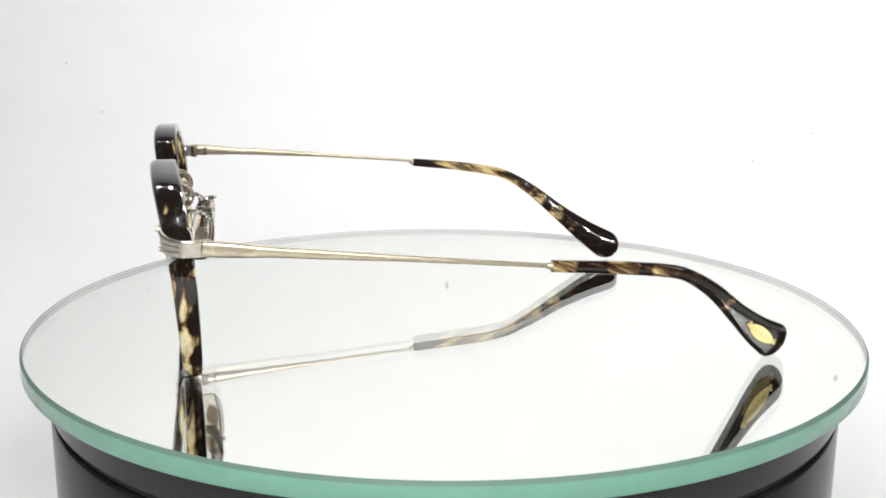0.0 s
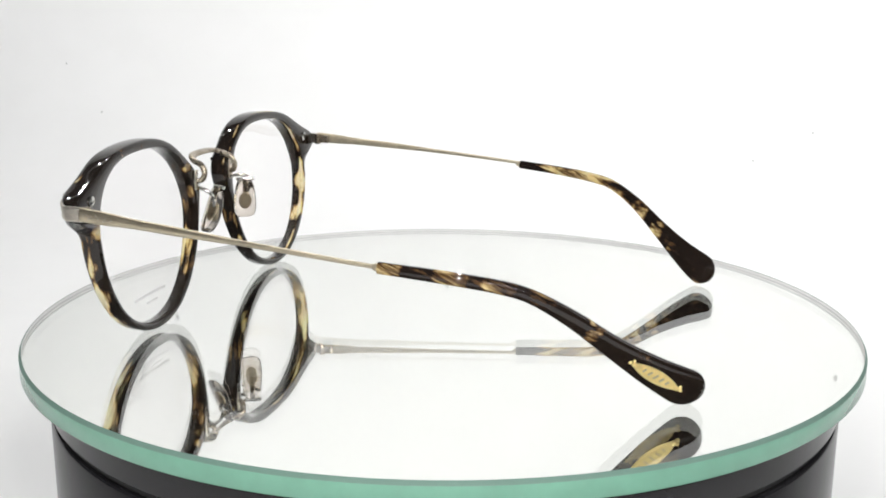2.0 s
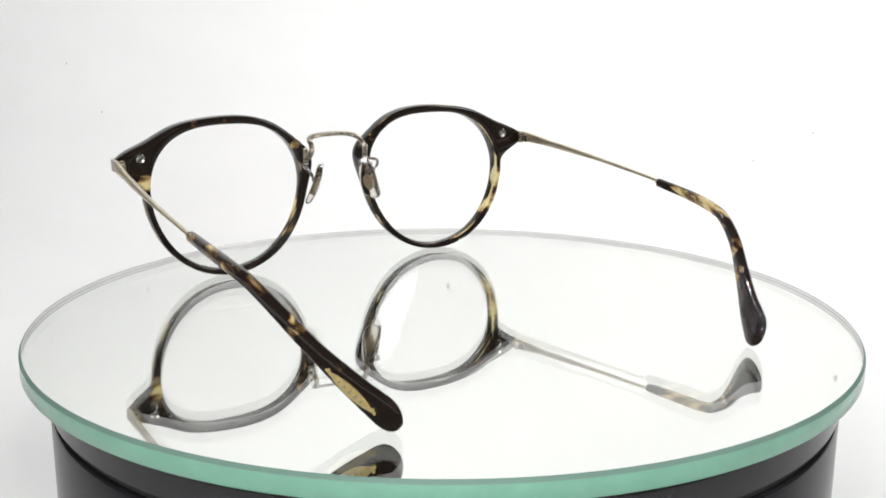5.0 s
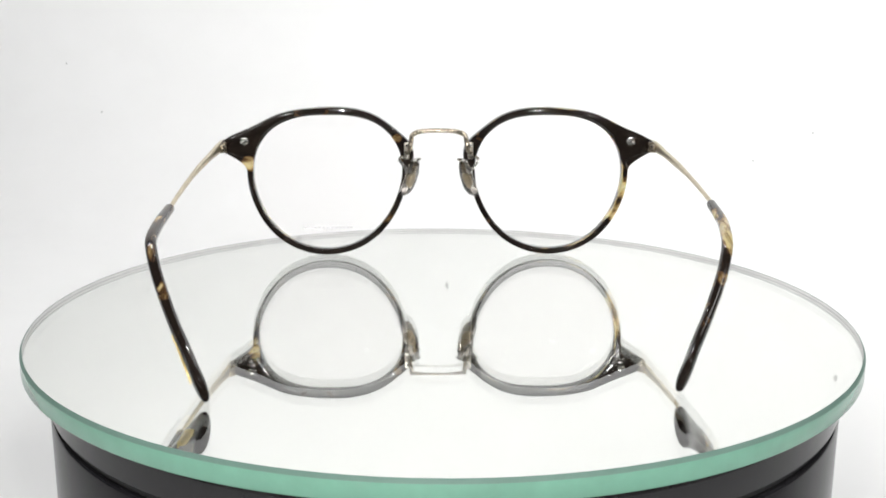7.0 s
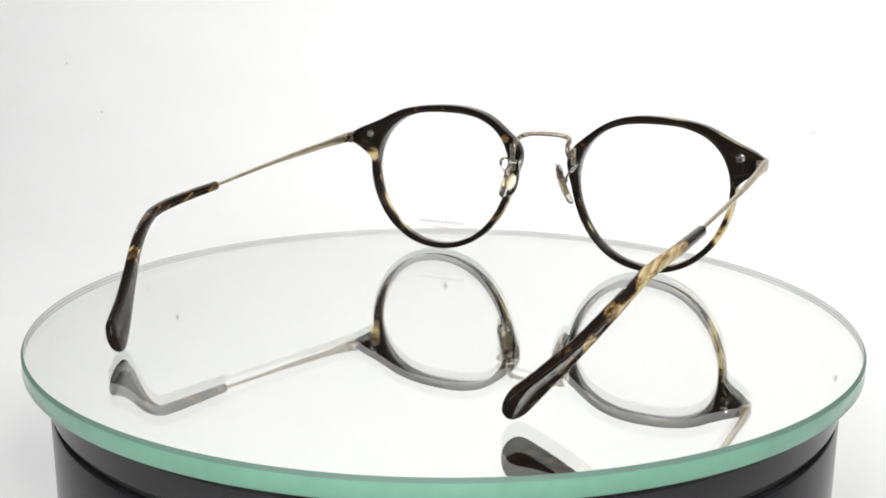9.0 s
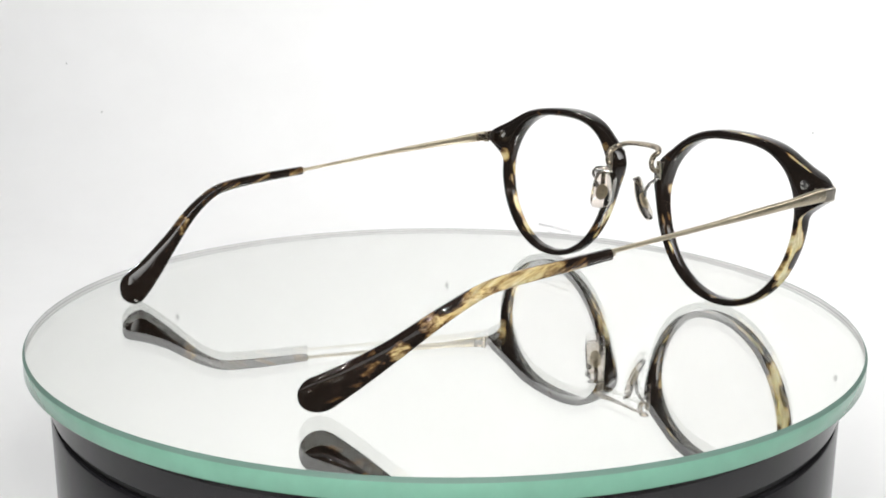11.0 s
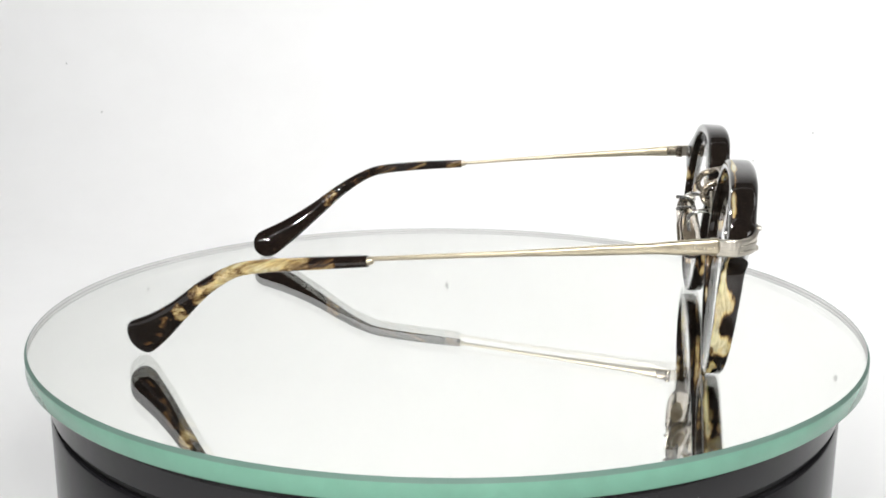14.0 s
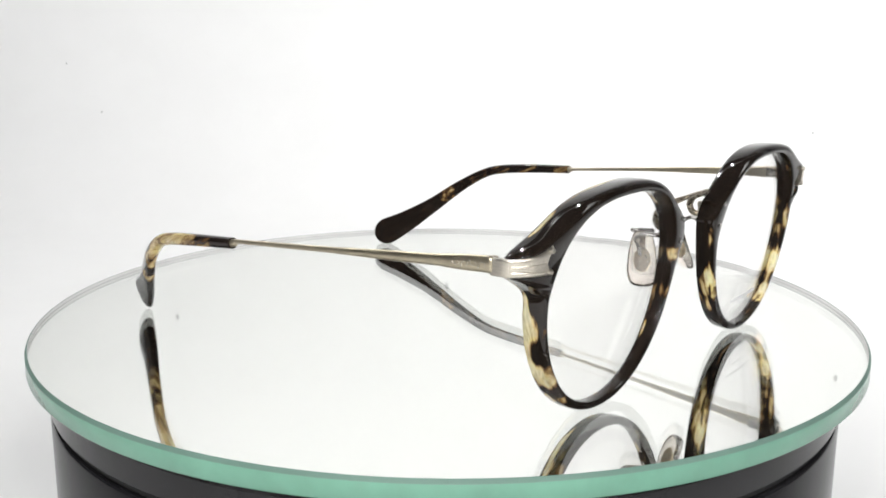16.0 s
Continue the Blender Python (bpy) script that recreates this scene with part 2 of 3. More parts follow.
def paper_sweep():
    """White paper sweep in front of its panel, in a dim room."""
    bm = bmesh.new()
    prof = [(-0.75, FLOOR), (0.40, FLOOR)] + [(0.40 + 0.2 * math.sin(a), FLOOR + 0.2 - 0.2 * math.cos(a)) for a in np.linspace(0.1, math.pi / 2, 16)] + [(0.60, 0.72)]
    front = [(bm.verts.new((-0.95, y, z)), bm.verts.new((0.95, y, z))) for y, z in prof]
    for a, b in zip(front, front[1:]):
        bm.faces.new((a[0], a[1], b[1], b[0]))
    sweep = part("backdrop", bm, WHITE)
    tagged(sweep, "white seamless paper sweep behind the turntable", "backdrop", kind="structure")
    # a few scuffs on the paper
    for x, z, r in ((0.0014, 0.1505, 2.0), (-0.222, 0.1785, 1.8), (-0.245, 0.155, 1.2), (0.3282, 0.2285, 1.9), (0.2732, -0.0173, 0.9), (0.2243, -0.0353, 0.8), (-0.2592, -0.0054, 0.7), (-0.2913, 0.0289, 0.7)):
        y, rise = 0.60, 0.0
        if z < FLOOR + 0.2:
            rise = FLOOR + 0.2 - z
            y = 0.40 + math.sqrt(0.04 - rise * rise)
        m = pose(x * 1000, y * 1000 - 0.5, z * 1000, math.degrees(math.atan2(y - 0.4, rise)), 0, 0) @ Matrix.Diagonal((0.8, 1.2, 1, 1))
        part("scuff", pin(r, 0.5, m, 10), SCUFF, sweep, "small grey scuff on the paper")
    tagged(part("wall_north", box((1900, 6, 810), pose(0, 612, 325)), WHITE), "white back panel behind the paper sweep", "wall", kind="structure")
    tagged(part("floor", box((2000, 1700, 20), pose(0, -80, FLOOR * 1000 - 14)), TABLE), "dark tabletop under the white paper sweep", "table", kind="structure")


paper_sweep()

ALU = plain("brushed_aluminium", (0.55, 0.55, 0.56), 0.35, 120.0, 0.1, 0.05, Metallic=1.0)
LENS_CAP = plain("white_diode_lens", (0.85, 0.85, 0.82), 0.3)


def light_bar(y, z, places):
    """An added, unseen slim metal bar over the sweep with diodes on its underside."""
    bar = thing("light_bar", "slim aluminium light bar added out of view with a row of bare diodes", "light bar", group="light bars")
    bar.location = (0, y, z)
    part("housing", box((900, 16, 8), pose(0, 0, 22), 1.0), ALU, bar)
    for x in places:
        part("diode", pin(4.0, 3.0, pose(x * 1000, 0, 17.9, 180, 0, 0), 16), LENS_CAP, bar)
    for x in (-445, 445):
        part("post", box((10, 12, z * 1000 + 18 - FLOOR * 1000 - 0.2), pose(x + math.copysign(60, x), 0, (18 - z * 1000 + FLOOR * 1000 + 0.2) / 2), 1.0), ALU, bar)
        part("bracket", box((70, 12, 8), pose(x + math.copysign(30, x), 0, 22.2), 0.8), ALU, bar)


def softbox():
    """Unseen square head added behind its glowing side, on a stand beside the sweep."""
    lamp = thing("softbox", "square black lamp head added out of view on a slim stand beside the sweep", "softbox")
    mm = Matrix.Diagonal((1000, 1000, 1000, 1)) @ EAST_FILL @ Matrix.Diagonal((MM, MM, MM, 1))
    part("back_panel", box((436, 436, 4), mm @ pose(0, 0, 30), 1.0), BLACK, lamp)
    for turn in range(4):
        part("side_panel", box((436, 4, 40), mm @ pose(0, 0, 0, 0, 0, 90 * turn) @ pose(0, 217, 10), 1.0), BLACK, lamp)
    head = EAST_FILL @ Vector((0, 0, 0.034))
    part("stand", lathe([(0, FLOOR + 0.0002), (0.05, FLOOR + 0.0002), (0.05, FLOOR + 0.004), (0.008, FLOOR + 0.006), (0.008, head.z), (0, head.z)], 24, centre=(head.x + 0.02, head.y - 0.02)), ALU, lamp)


for (bar_y, bar_z), places in ((BACK_ROW, BACK_X), (FORE_FILL_ROW, FORE_FILL_X)):
    light_bar(bar_y, bar_z, places)
softbox()

# ---------------------------------------------------------------- turntable
DISC, THICK, BAND = 0.10775, 0.0052, 0.0006
ECC = (0.0007 * math.cos(radians(252)), 0.0007 * math.sin(radians(252)))
turntable = thing("turntable", "glossy black round turntable base with a groove", "turntable")


def build_turntable():
    b = 0.1022
    body = lathe([(0, -0.0750), (b - 0.004, -0.0750), (b - 0.001, -0.074), (b - 0.0003, -0.070), (b, -0.0172), (b - 0.0004, -0.0166), (b - 0.0012, -0.0166), (0, -0.0166)])
    part("body", body, BLACK, turntable)
    part("groove", lathe([(0, -0.0165), (b - 0.0012, -0.0165), (b - 0.0012, -0.0151), (0, -0.0151)]), GROOVE, turntable, "dark groove round the base")
    plat = lathe([(0, -0.0150), (b - 0.0005, -0.0150), (b, -0.0145), (b, -0.0084), (b - 0.0006, -0.0076), (b - 0.003, -0.0074), (0, -0.0074)])
    p = part("platter", plat, BLACK, turntable)
    part("pad_ring", lathe([(0, -0.0073), (b - 0.004, -0.0073), (b - 0.004, -THICK - 0.0003), (0, -THICK - 0.0003)]), GROOVE, turntable)
    return p


platter = build_turntable()

glass_disc = thing("glass_disc", "round mirrored glass plate with a green edge on the turntable", "mirror plate")


def build_disc():
    inner, low = DISC - BAND, -0.0009
    seat = DISC - 0.0006
    part("glass_top", lathe([(inner, 0), (0, 0)], centre=ECC), GLASS, glass_disc, orient=False).visible_shadow = False
    # far rim's refracted light and dark edge lines are put into these bands' colour
    part("upper_line", lathe([(seat, -0.0003), (seat, -0.0017)], centre=ECC), EDGE_LINE, glass_disc, "grey band painted for the upper dark line of the far rim")
    part("pale_wall", lathe([(seat, -0.0017), (seat, -THICK + 0.0013)], centre=ECC), LINING, glass_disc)
    part("lower_line", lathe([(seat, -THICK + 0.0013), (seat, -THICK + 0.0001)], centre=ECC), EDGE_LINE, glass_disc, "grey band painted for the lower dark line of the far rim")
    part("bevel", lathe([(DISC, low), (DISC - 0.00025, low * 0.45), (inner, 0.0)], centre=ECC), BEVEL, glass_disc, "dark green ground bevel round the rim", orient=False)
    part("edge", lathe([(DISC - 0.0006, -THICK), (DISC, -THICK + 0.0006), (DISC, low)], centre=ECC), EDGE, glass_disc, "green glass edge", orient=False)
    part("mirror_backing", lathe([(0, -THICK + 0.0001), (seat, -THICK + 0.0001), (seat, -THICK), (0, -THICK)], centre=ECC), MIRROR, glass_disc, "silvered back of the glass")


build_disc()

# ---------------------------------------------------------------- eyeglasses (mm, turned with the plate)
CX = 0.45
eyeglasses = thing("eyeglasses", "round tortoiseshell eyeglasses with thin antique gold metal temples", "eyeglasses")


def front_y(x, z, d=0.0):
    """The middle of the front: leaning forward at the top and wrapped back at the ends."""
    return 67.44 + math.tan(radians(5)) * z - 0.00044 * (x - CX) ** 2 + d


def horn_y(x, z, d):
    """As front_y, but the front face turns back round the outer corner."""
    drop = 2.7 * max(0.0, (abs(x - CX) - 63.5) / 6) ** 2
    return front_y(x, z, d - drop * (d + 2.5) / 5)


def lens_radius(a):
    """The lens opening seen from behind, for the wearer's left; a from the nose, counterclockwise."""
    return (23.03 - 0.14 * math.cos(a) + 0.91 * math.sin(a) + 0.95 * math.cos(2 * a) + 0.17 * math.sin(2 * a)
            + 0.97 * math.sin(3 * a) - 0.35 * math.cos(4 * a) + 0.03 * math.sin(4 * a))


def rim_width(deg):
    """Width of the acetate round the lens: thicker at nose and top, drawn out to a corner at the hinge."""
    w = 1.85 + 0.9 * math.exp(-((deg - 132) / 18) ** 2) + 0.55 * math.exp(-((deg - 80) / 35) ** 2) + 2.6 * math.exp(-((deg - 21) / 13) ** 2)
    if deg < 158.5:
        e = math.exp(-((158.5 - deg) / 13) ** 1.4) if deg > 100 else 0
    elif deg < 162.8:
        e = 1.0 - 0.05 * (deg - 158.5) / 4.3
    else:
        u = min(1, (deg - 162.8) / 13)
        e = 0.95 * (1 - u) ** 4.5
    return w + 9.2 * e


LZ, LX = 23.8, 35.65


def rim(side, mat, name, label):
    """One acetate rim with rounded edges; side -1 or 1."""
    angs = []
    a = -180.0
    while a < 180:
        angs.append(a)
        a += 0.5 if 145 < a < 178 else 2.0
    rows = []
    for deg in angs:
        r0, w = lens_radius(radians(deg)), rim_width(deg)
        z = LZ + (r0 + 0.5 * w) * math.sin(radians(deg))
        c = 0.75
        k = min(0.9 + 0.8 * min(1, max(0, (z - 30) / 12)), 0.7 * w)      # broad rounding along the brow
        back = -2.5 + 1.0 * min(1, max(0, 1 - z / 25))          # thinner towards the bottom
        fore = 2.4 + 1.0 * min(1, max(0, (z - 28) / 17))        # thicker along the brow
        prof = [(0.0, back + 0.45), (0.15, back + 0.12), (0.5, back), (w - c, back), (w - 0.25 * c, back + 0.25 * c), (w, back + c),
                (w, 0.3), (w, fore - k), (w - 0.12 * k, fore - 0.5 * k), (w - 0.45 * k, fore - 0.13 * k), (w - 0.9 * k, fore), (0.5, fore), (0.15, fore - 0.12), (0.0, fore - 0.45), (0.0, 0.6), (0.0, -0.2)]
        rows.append([(r0 + u, d, deg) for u, d in prof])
    bm = bmesh.new()
    rings = []
    for row in rows:
        ring = []
        for r, d, deg in row:
            x = -LX + r * math.cos(radians(deg))
            z = LZ + r * math.sin(radians(deg))
            x = CX + (x if side < 0 else -x)
            ring.append(bm.verts.new(Vector((x, horn_y(x, z, d), z)) * MM))
        rings.append(ring)
    for a, b in zip(rings, rings[1:] + rings[:1]):
        n = len(a)
        for k in range(n):
            bm.faces.new((a[k], a[(k + 1) % n], b[(k + 1) % n], b[k]))
    return part(name, bm, mat, eyeglasses, label, auto=50)


def lens(side):
    """A thin, slightly bulged clear demo lens."""
    bm = bmesh.new()
    layers = []
    for face in (-0.8, 0.8):
        rings = []
        for f in (0.0, 0.25, 0.5, 0.72, 0.88, 1.0):
            ring = []
            for k in range(72 if f else 1):
                a = 2 * math.pi * k / 72
                r = (lens_radius(a) + 0.25) * f
                x, z = -LX + r * math.cos(a), LZ + r * math.sin(a)
                x = CX + (x if side < 0 else -x)
                ring.append(bm.verts.new(Vector((x, front_y(x, z, face + 2.1 * (1 - f * f) - 0.6), z)) * MM))
            rings.append(ring)
        for a, b in zip(rings, rings[1:]):
            for k in range(72):
                q = [a[k % len(a)], a[(k + 1) % 72 % len(a)], b[(k + 1) % 72], b[k]]
                bm.faces.new(list(dict.fromkeys(q)))
        layers.append(rings[-1])
    for k in range(72):
        bm.faces.new((layers[0][k], layers[0][(k + 1) % 72], layers[1][(k + 1) % 72], layers[1][k]))
    ob = part("lens", bm, LENS, eyeglasses, "clear demo lens", auto=60)
    ob.visible_shadow = False
    return ob


def tilt_pose(x, z, d, turn=0.0):
    """A pose on the front, its z axis pointing backward (d < 0) or forward."""
    wrap = math.degrees(math.atan(-0.00088 * (x - CX)))
    rx = 90 + 5 if d < 0 else -90 + 5
    return pose(x, front_y(x, z, d), z, 0, 0, wrap) @ pose(0, 0, 0, rx, 0, 0) @ pose(0, 0, 0, 0, 0, turn)


def build_front():
    rim(-1, RIM_L, "rim", "dark tortoiseshell acetate rim with amber bands")
    rim(1, RIM_R, "rim", "dark tortoiseshell acetate rim with amber lower side")
    left = lens(-1)
    lens(1)
    # faint maker's print on one lens, as bars
    widths = [1.1, 0.8, 0.5, 1.0, 0.9, 1.0, 0.0, 0.9, 0.9, 1.1, 0.9, 0.8, 0.9, 0.8]
    x = -35.5 - 0.5 * (sum(widths) + 0.35 * len(widths))
    for w in widths:
        if w:
            fx = x + w / 2
            f = math.hypot(fx + LX - CX, 8.6 - LZ) / 22.6
            part("print_bar", box((w, 0.06, 0.82), pose(fx, front_y(fx, 8.6, 0.95 + 2.1 * (1 - f * f) - 0.6), 8.6, 5, 0, 0)), PRINT, left, "grey printed mark", smooth=False)
        x += w + 0.35
    for k in range(5):
        fx = -38.0 + k * 1.15
        part("print_bar", box((0.8, 0.06, 0.6), pose(fx, front_y(fx, 6.9, 0.80), 6.9, 5, 0, 0)), PRINT, left, "grey printed mark", smooth=False)
    for s in (-1, 1):
        # hinge screws seen at the back of the corners
        bm = pin(1.3, 0.55, tilt_pose(CX + s * 62.1, 37.3, -2.5), 20)
        sc = part("screw", bm, STEEL, eyeglasses, "small silver screw")
        part("slot", box((1.6, 0.3, 0.1), tilt_pose(CX + s * 62.1, 37.3, -3.0, 40)), GROOVE, sc, smooth=False)
        # rivets at the nose, front and back
        for z in (36.6, 31.5):
            part("rivet", pin(0.55, 0.45, tilt_pose(CX + s * (10.7 - (0.4 if z < 33 else 0)), z, 2.9 if z > 34 else 2.6), 14), STEEL, eyeglasses, "silver rivet head")
        # plate behind the nose side of the rim
        plate = box((1.7, 0.6, 5.6), pose(CX + s * 10.3, front_y(10.3, 34.0, -2.7), 34.0, 5, 0, s * -4), 0.25)
        pl = part("pad_plate", plate, PEWTER, eyeglasses)
        for z in (35.9, 32.2):
            part("rivet", pin(0.6, 0.5, pose(CX + s * 10.3, front_y(10.3, z, -2.95), z, 95, 0, 0), 14), STEEL, pl, "silver rivet head")


def build_bridge():
    half = [(10.3, 67.6, 33.6, 0.7, 0.7), (9.6, 66.1, 34.2, 0.72, 0.72), (9.1, 65.6, 36.0, 0.76, 0.76), (8.8, 66.7, 38.0, 0.78, 0.78),
            (8.5, 68.8, 38.9, 0.74, 0.8), (7.0, 70.3, 39.7, 0.66, 0.95), (4.4, 71.0, 40.1, 0.5, 1.15)]
    pts = [(CX - x, y, z, h, w) for x, y, z, h, w in half] + [(CX, 71.1, 40.25, 0.46, 1.25)] + [(CX + x, y, z, h, w) for x, y, z, h, w in half[::-1]]
    part("bridge", loft(spline(pts, 8), 14, 2.4, up=(0, -0.35, 1)), BRONZE, eyeglasses, "antique gold metal bridge", auto=60)


def build_pads():
    for s in (-1, 1):
        # swan-neck arm from the plate to the pad
        arm = [(CX + s * 10.2, 67.4, 32.0), (CX + s * 11.8, 65.8, 32.2), (CX + s * 12.6, 64.0, 32.0), (CX + s * 12.0, 62.4, 30.8), (CX + s * 10.6, 62.4, 29.0), (CX + s * 10.0, 62.6, 27.0)]
        part("pad_arm", loft([(*q, 0.5, 0.5) for q in spline(arm, 8)], 10), STEEL, eyeglasses, auto=60)
        # the pad: an upright clear silicone leaf, narrow at the top, with a metal core on a stem
        m = pose(CX + s * 9.0, 62.6 + (0.8 if s < 0 else 0.0), 25.9, 0, 0, s * -60) @ pose(0, 0, 0, 20, 0, 0)
        bm = bmesh.new()
        rings = []
        for f, h in ((0.0, -1.2), (0.55, -1.18), (0.86, -1.0), (1.0, -0.45), (1.0, 0.35), (0.86, 0.85), (0.5, 1.0), (0.0, 1.05)):
            ring = []
            for k in range(36 if f else 1):
                a = 2 * math.pi * k / 36
                ca, sa = math.cos(a), math.sin(a)
                px, pz = math.copysign(abs(ca) ** 0.62, ca), math.copysign(abs(sa) ** 0.72, sa)
                bend = 0.7 * (pz * f) ** 2
                ring.append(bm.verts.new((px * 3.05 * f * (1 - 0.17 * pz), h + bend, pz * 6.5 * f)))
            rings.append(ring)
        for a, b in zip(rings, rings[1:]):
            for k in range(36):
                bm.faces.new(list(dict.fromkeys([a[k % len(a)], a[(k + 1) % 36 % len(a)], b[(k + 1) % 36 % len(b)], b[k % len(b)]])))
        bmesh.ops.transform(bm, matrix=Matrix.Diagonal((MM, MM, MM, 1)) @ m, verts=bm.verts)
        pad = part("nose_pad", bm, SILICONE, eyeglasses, "clear silicone nose pad", auto=60)
        core = lathe([(0, -0.32), (1.7, -0.3), (1.9, 0), (1.7, 0.3), (0, 0.32)], 24)
        bmesh.ops.transform(core, matrix=Matrix.Diagonal((MM, MM, MM, 1)) @ m @ pose(0, 0.1, -0.5, 90, 0, 0) @ Matrix.Diagonal((0.95, 1.45, 1, 1)), verts=core.verts)
        part("pad_core", core, PALE, pad, "small gold metal core")
        part("stem", box((1.3, 0.5, 4.4), m @ pose(0, 0.3, 4.0), 0.15), BRONZE, pad, "dark metal stem of the core")
        part("top_bar", loft([tuple(m @ Vector((x, 0.5 - 0.6 * abs(x) / 4, 6.3))) + (0.5, 0.5) for x in np.linspace(-2.2, 2.2, 7)], 10), STEEL, pad, "bright steel bar along the top of the pad")


def temple(s):
    """Corner cap, hinge, flat metal arm and curved acetate tip of one side."""
    e = CX + s * 69.3
    # corner cap: one plate bent from the side round to the front, ending in a notched tail
    def plate(x, y, z):
        return Vector((CX + s * x, y, z)) * MM
    bm = bmesh.new()
    outer, inner = [], []
    levels = [0.0, 0.06, 0.14, 0.3, 0.5, 0.7, 0.86, 0.94, 1.0]
    for v in levels:
        proud = 3.45 - 0.35 * (abs(2 * v - 1) > 0.95) + 0.12 * (v in (0.14, 0.86))
        row_o, row_i = [], []
        tail = 61.6 + 1.7 * (1 - abs(2 * v - 1) ** 1.4)
        for x in list(np.linspace(tail, 67.6, 8)) + [68.2, 68.8, 69.3, 69.7, 69.95]:
            f = (69.95 - x) / 8.2
            z = (34.25 - 0.35 * f) * (1 - v) + (37.55 + 1.9 * f ** 1.8) * v
            row_o.append(bm.verts.new(plate(x, horn_y(CX + s * x, z, proud), z)))
            row_i.append(bm.verts.new(plate(min(x, 69.3), horn_y(CX + s * x, z, 2.3) - 0.2 * (x > 69), z)))
        z = 34.25 * (1 - v) + 37.55 * v
        for y, x in ((66.4, 70.05), (65.2, 70.0), (64.2, 69.9)):
            row_o.append(bm.verts.new(plate(x - 0.2 * (abs(2 * v - 1) > 0.95), y, z + 0.05 * (y - 67))))
            row_i.append(bm.verts.new(plate(x - 1.0, y, z + 0.05 * (y - 67))))
        outer.append(row_o)
        inner.append(row_i)
    n = len(outer[0])
    for a in range(len(levels) - 1):
        for k in range(n - 1):
            bm.faces.new((outer[a][k], outer[a][k + 1], outer[a + 1][k + 1], outer[a + 1][k]))
            bm.faces.new((inner[a][k], inner[a + 1][k], inner[a + 1][k + 1], inner[a][k + 1]))
        for k in (0, n - 1):
            bm.faces.new((outer[a][k], outer[a + 1][k], inner[a + 1][k], inner[a][k]))
    for a in (0, -1):
        for k in range(n - 1):
            bm.faces.new((outer[a][k], outer[a][k + 1], inner[a][k + 1], inner[a][k]))
    cap = part("corner_cap", bm, PEWTER, eyeglasses, "aged silver metal corner cap with a notched tail", auto=40)
    for x, z in ((62.5, 38.6), (62.5, 34.6)):
        part("boss", pin(0.6, 0.8, tilt_pose(CX + s * x, z, 3.3), 12, 0.6), PEWTER, cap)
    for dz, x1 in ((-0.75, 63.0), (0.35, 63.6)):
        line = []
        for x in np.linspace(69.4, x1, 8):
            f = (69.4 - x) / 7
            z = 35.9 + dz * (1 + 0.5 * f)
            line.append((CX + s * x, horn_y(CX + s * x, z, 3.46), z, 0.16, 0.16))
        part("ridge", loft(line, 8), PEWTER, cap)
    # hinge knuckles inside the corner
    for z in (37.0, 35.8, 34.6):
        part("hinge_knuckle", pin(0.9, 1.0, pose(e - s * 1.2, 63.7, z - 0.5), 14, 0.1), BRONZE, eyeglasses)
    part("hinge_leaf", box((1.0, 3.4, 2.4), pose(e - s * 0.9, 61.6, 35.7, 4, 0, 0), 0.2), BRONZE, eyeglasses)
    # arm
    sx = -71.4 if s < 0 else 69.5
    sz = 29.4 if s < 0 else 30.6
    hz = 35.85 if s < 0 else 36.15
    x0 = e + s * 0.2
    bow = 0.9 * s

    def at(f, h, w):
        return (x0 + (sx - x0) * f + bow * math.sin(math.pi * f), 64.1 + (-6.0 - 64.1) * f, hz + (sz - hz) * f + 0.25 * math.sin(math.pi * f), h, w)
    rows = [at(0.0, 1.62, 0.75), at(0.06, 1.55, 0.8), at(0.11, 1.42, 0.8), at(0.17, 1.15, 0.75), at(0.24, 1.05, 0.75), at(0.33, 1.0, 0.75), at(0.42, 0.85, 0.75),
            at(0.50, 0.72, 0.7), at(0.56, 0.62, 0.62), at(0.70, 0.55, 0.6), at(0.85, 0.5, 0.55), at(1.0, 0.45, 0.5)]
    arm = part("temple_arm", loft(spline(rows, 6), 16, 3.0), BRASS, eyeglasses, "slim antique gold metal temple arm", auto=60)
    # chased scrolls on the broad end of the arm
    for f0, flip in ((0.018, 1), (0.045, -1), (0.072, 1), (0.099, -1)):
        curl = []
        for k in range(11):
            a = k / 10 * 4.2
            q = at(f0 + 0.010 * math.cos(a) * (1 - 0.06 * k) * 1.3, 0, 0)
            curl.append((q[0] + s * 0.80, q[1], q[2] + flip * (0.62 * math.sin(a) * (1 - 0.06 * k) - 0.1), 0.09, 0.09))
        part("scroll", loft(curl, 6, up=(1, 0, 0)), PEWTER, arm)
    for f, dz in ((0.032, -0.55), (0.059, 0.5), (0.086, -0.45), (0.115, 0.0)):
        q = at(f, 0, 0)
        part("bead", pin(0.24, 0.25, pose(q[0] + s * 0.72, q[1], q[2] + dz, 0, s * 90, 0), 8), PEWTER, arm)
    # acetate tip
    xs = (-71.4, -71.3, -70.7, -69.4, -66.6, -62.2, -58.0, -55.2, -54.4) if s < 0 else (69.5, 68.3, 66.4, 64.9, 61.9, 57.2, 52.8, 50.0, 49.2)
    ys = (-5.6, -20.0, -31.0, -37.0, -44.4, -52.5, -59.5, -64.5, -65.9)
    zs = (29.4, 28.3, 27.0, 25.2, 20.6, 14.0, 8.7, 5.5, 4.7)
    hs = (1.25, 1.4, 1.45, 1.5, 1.85, 2.5, 3.5, 4.3, 4.45)
    ws = (1.2, 1.35, 1.4, 1.4, 1.35, 1.3, 1.35, 1.35, 1.35)
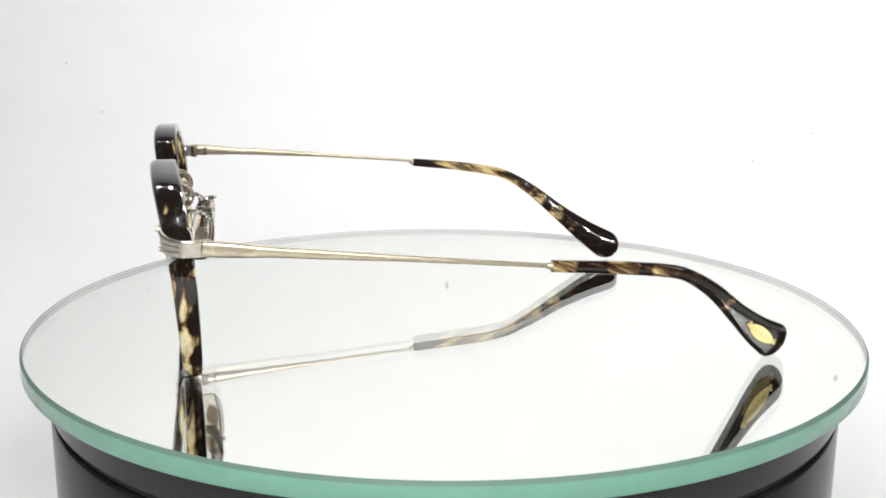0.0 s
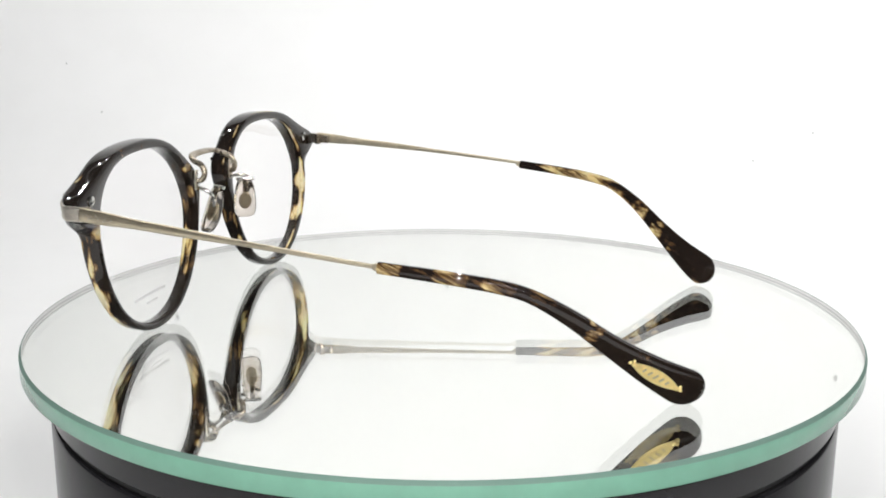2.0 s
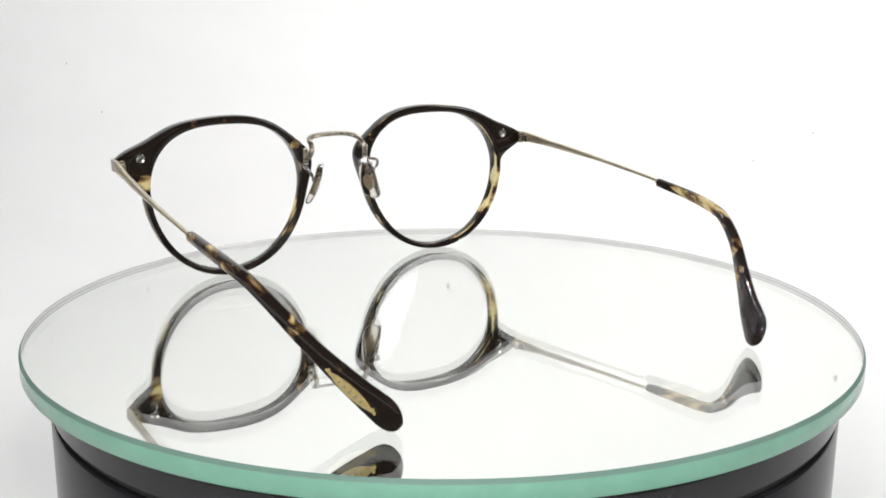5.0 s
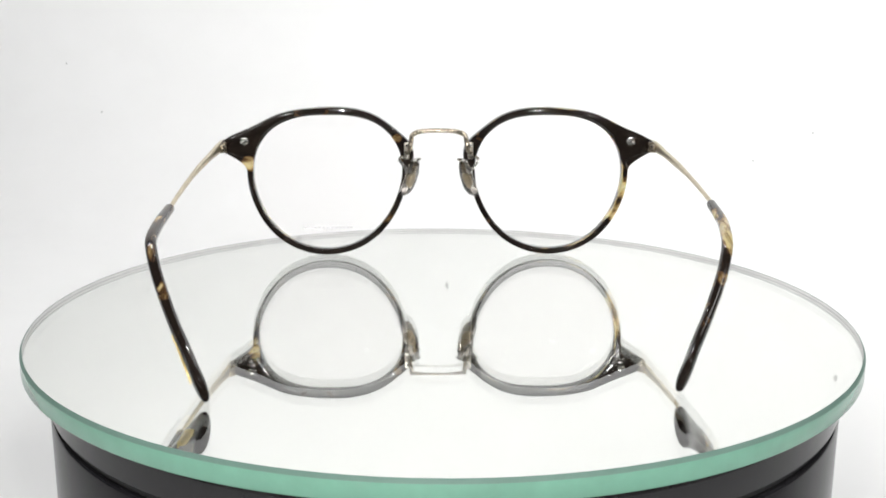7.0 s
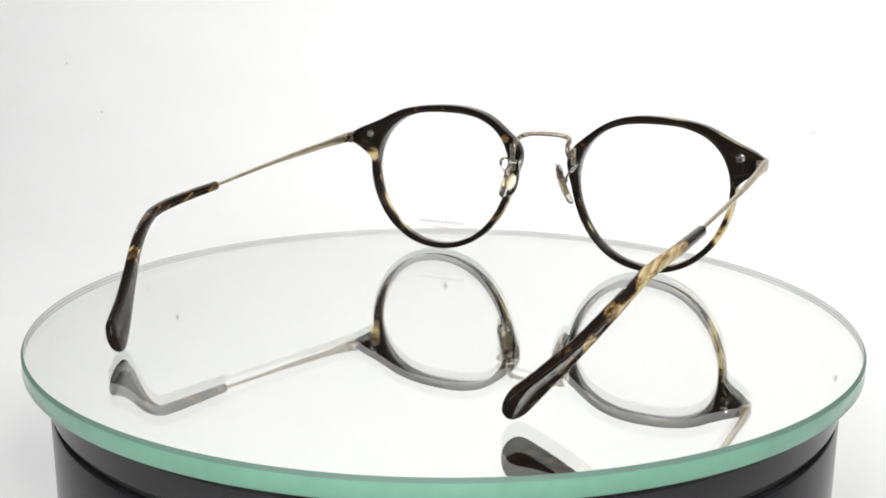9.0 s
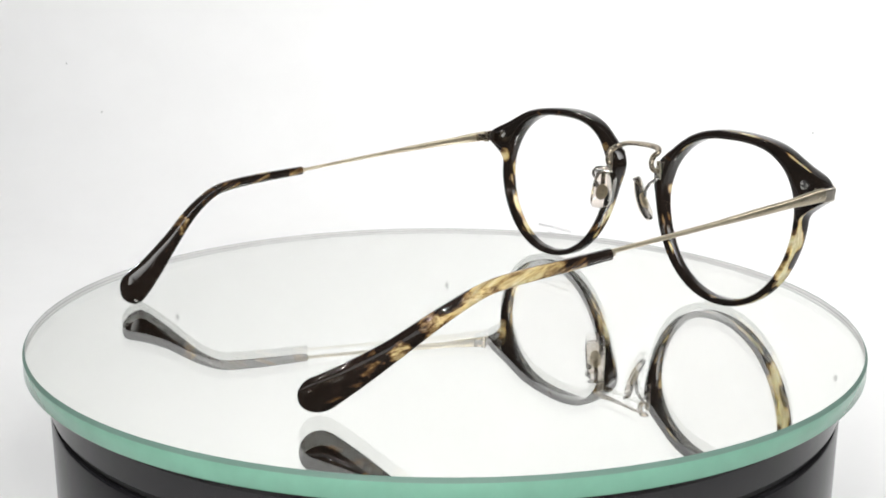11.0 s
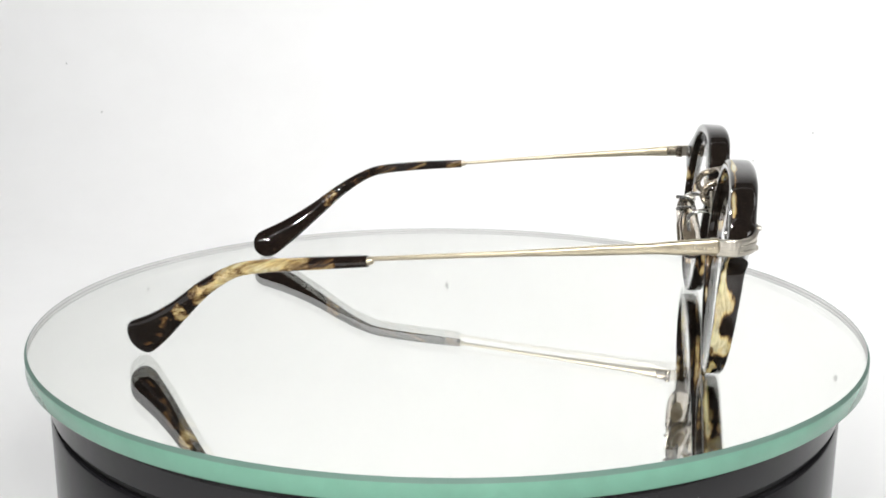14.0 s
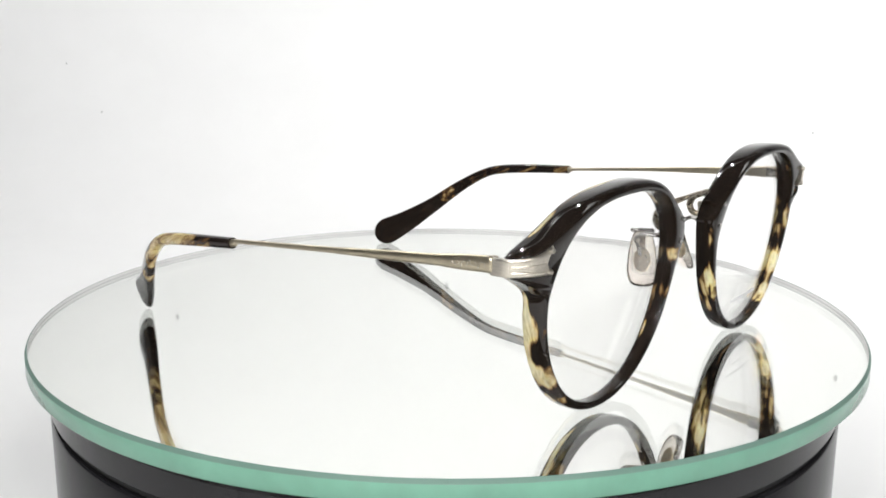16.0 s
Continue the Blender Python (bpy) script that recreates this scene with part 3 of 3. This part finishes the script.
    cut = 1 + 0.9 / 66 if s < 0 else 1 - 1.2 / 66      # the two tips differ a little in length
    ys = tuple(y * (1 + (cut - 1) * max(0, (-30 - y) / 36)) for y in ys)
    zs = tuple(z - 0.5 * max(0, (-45 - y) / 20) if s < 0 else z for y, z in zip(ys, zs))
    dz = 0.0 if s < 0 else 0.9
    lean = 18.0 * -s      # the paddle's outer face leans downward
    rows = [(x, y, z + dz * max(0, 1 + y / 35), h, w, lean * min(1, max(0, (-33 - y) / 20))) for x, y, z, h, w in zip(xs, ys, zs, hs, ws)]
    path = list(spline(rows, 8))
    # rounded paddle end
    p, q = path[-1], path[-2]
    t = (p[:3] - q[:3]) / np.linalg.norm(p[:3] - q[:3])
    for a in (0.2, 0.4, 0.6, 0.8, 0.98, 1.14, 1.27, 1.38, 1.47):
        path.append(np.array([*(p[:3] + t * 4.6 * math.sin(a)), p[3] * math.cos(a), p[4] * (0.25 + 0.75 * math.cos(a)), p[5]]))
    tip = part("temple_tip", loft(path, 24, 2.4, round_ends=False), TIP_L if s < 0 else TIP_R, eyeglasses, "dark tortoiseshell acetate temple tip", auto=60)
    part("ferrule", loft([(rows[0][0], -5.9, rows[0][2], 1.0, 0.95), (rows[0][0], -4.9, rows[0][2] + 0.1, 0.8, 0.75)], 12), BRASS, tip)
    if s < 0:
        # gold foil badge on the outside of this tip
        emb = bmesh.new()
        d = Vector((5.8, -10.8, -7.5)).normalized()
        out = Vector((-10.8, -5.8, 0)).normalized()
        u = out.cross(d)
        u = u if u.z > 0 else -u
        out, u = out * math.cos(radians(lean)) - u * math.sin(radians(lean)), u * math.cos(radians(lean)) + out * math.sin(radians(lean))
        cen = Vector((-57.7, -60.9, 7.7)) + out * 1.36
        ring_lo, ring_hi = [], []
        for k in range(40):
            an = 2 * math.pi * k / 40
            ca, sa = math.cos(an), math.sin(an)
            pt = cen + d * (6.0 * ca) + u * (1.55 * math.copysign(abs(sa) ** 1.4, sa)) - out * 0.05 * abs(ca)
            ring_lo.append(emb.verts.new((pt - out * 0.5) * MM))
            ring_hi.append(emb.verts.new((pt + out * 0.10) * MM))
        emb.faces.new(ring_lo)
        emb.faces.new(ring_hi)
        for k in range(40):
            emb.faces.new((ring_lo[k], ring_lo[(k + 1) % 40], ring_hi[(k + 1) % 40], ring_hi[k]))
        badge = part("badge", emb, GOLD, tip, "gold foil pointed oval badge", auto=40)
        m = Matrix((d, u, out)).transposed().to_4x4()
        for k in range(5):
            part("mark", box((0.35, 1.3 - 0.2 * abs(k - 2), 0.12), Matrix.Translation(cen + d * (1.5 * (k - 2)) + out * 0.12) @ m @ pose(0, 0, 0, 0, 0, -25)), BRASS, badge, smooth=False)
        for sign in (-1, 1):
            for off, r in ((5.6, 0.55), (6.6, 0.4), (6.1, 0.35)):
                part("bead", pin(r, 0.3, Matrix.Translation(cen + d * (sign * off) - out * 0.12 + u * (0.7 if off == 6.1 else 0)) @ m, 10), GOLD, badge)


build_front()
build_bridge()
build_pads()
for side in (-1, 1):
    temple(side)


def motions():
    rows = [(0.5 * k, pose(0, 0, 0, 0, 0, START + RATE * 0.5 * k)) for k in range(33)]
    walk(eyeglasses, rows)
    walk(glass_disc, [(t, pose(0, 0, 0, 0, 0, RATE * t)) for t, _ in rows])
    walk(platter, [(t, pose(0, 0, 0, 0, 0, RATE * t)) for t, _ in rows])


motions()
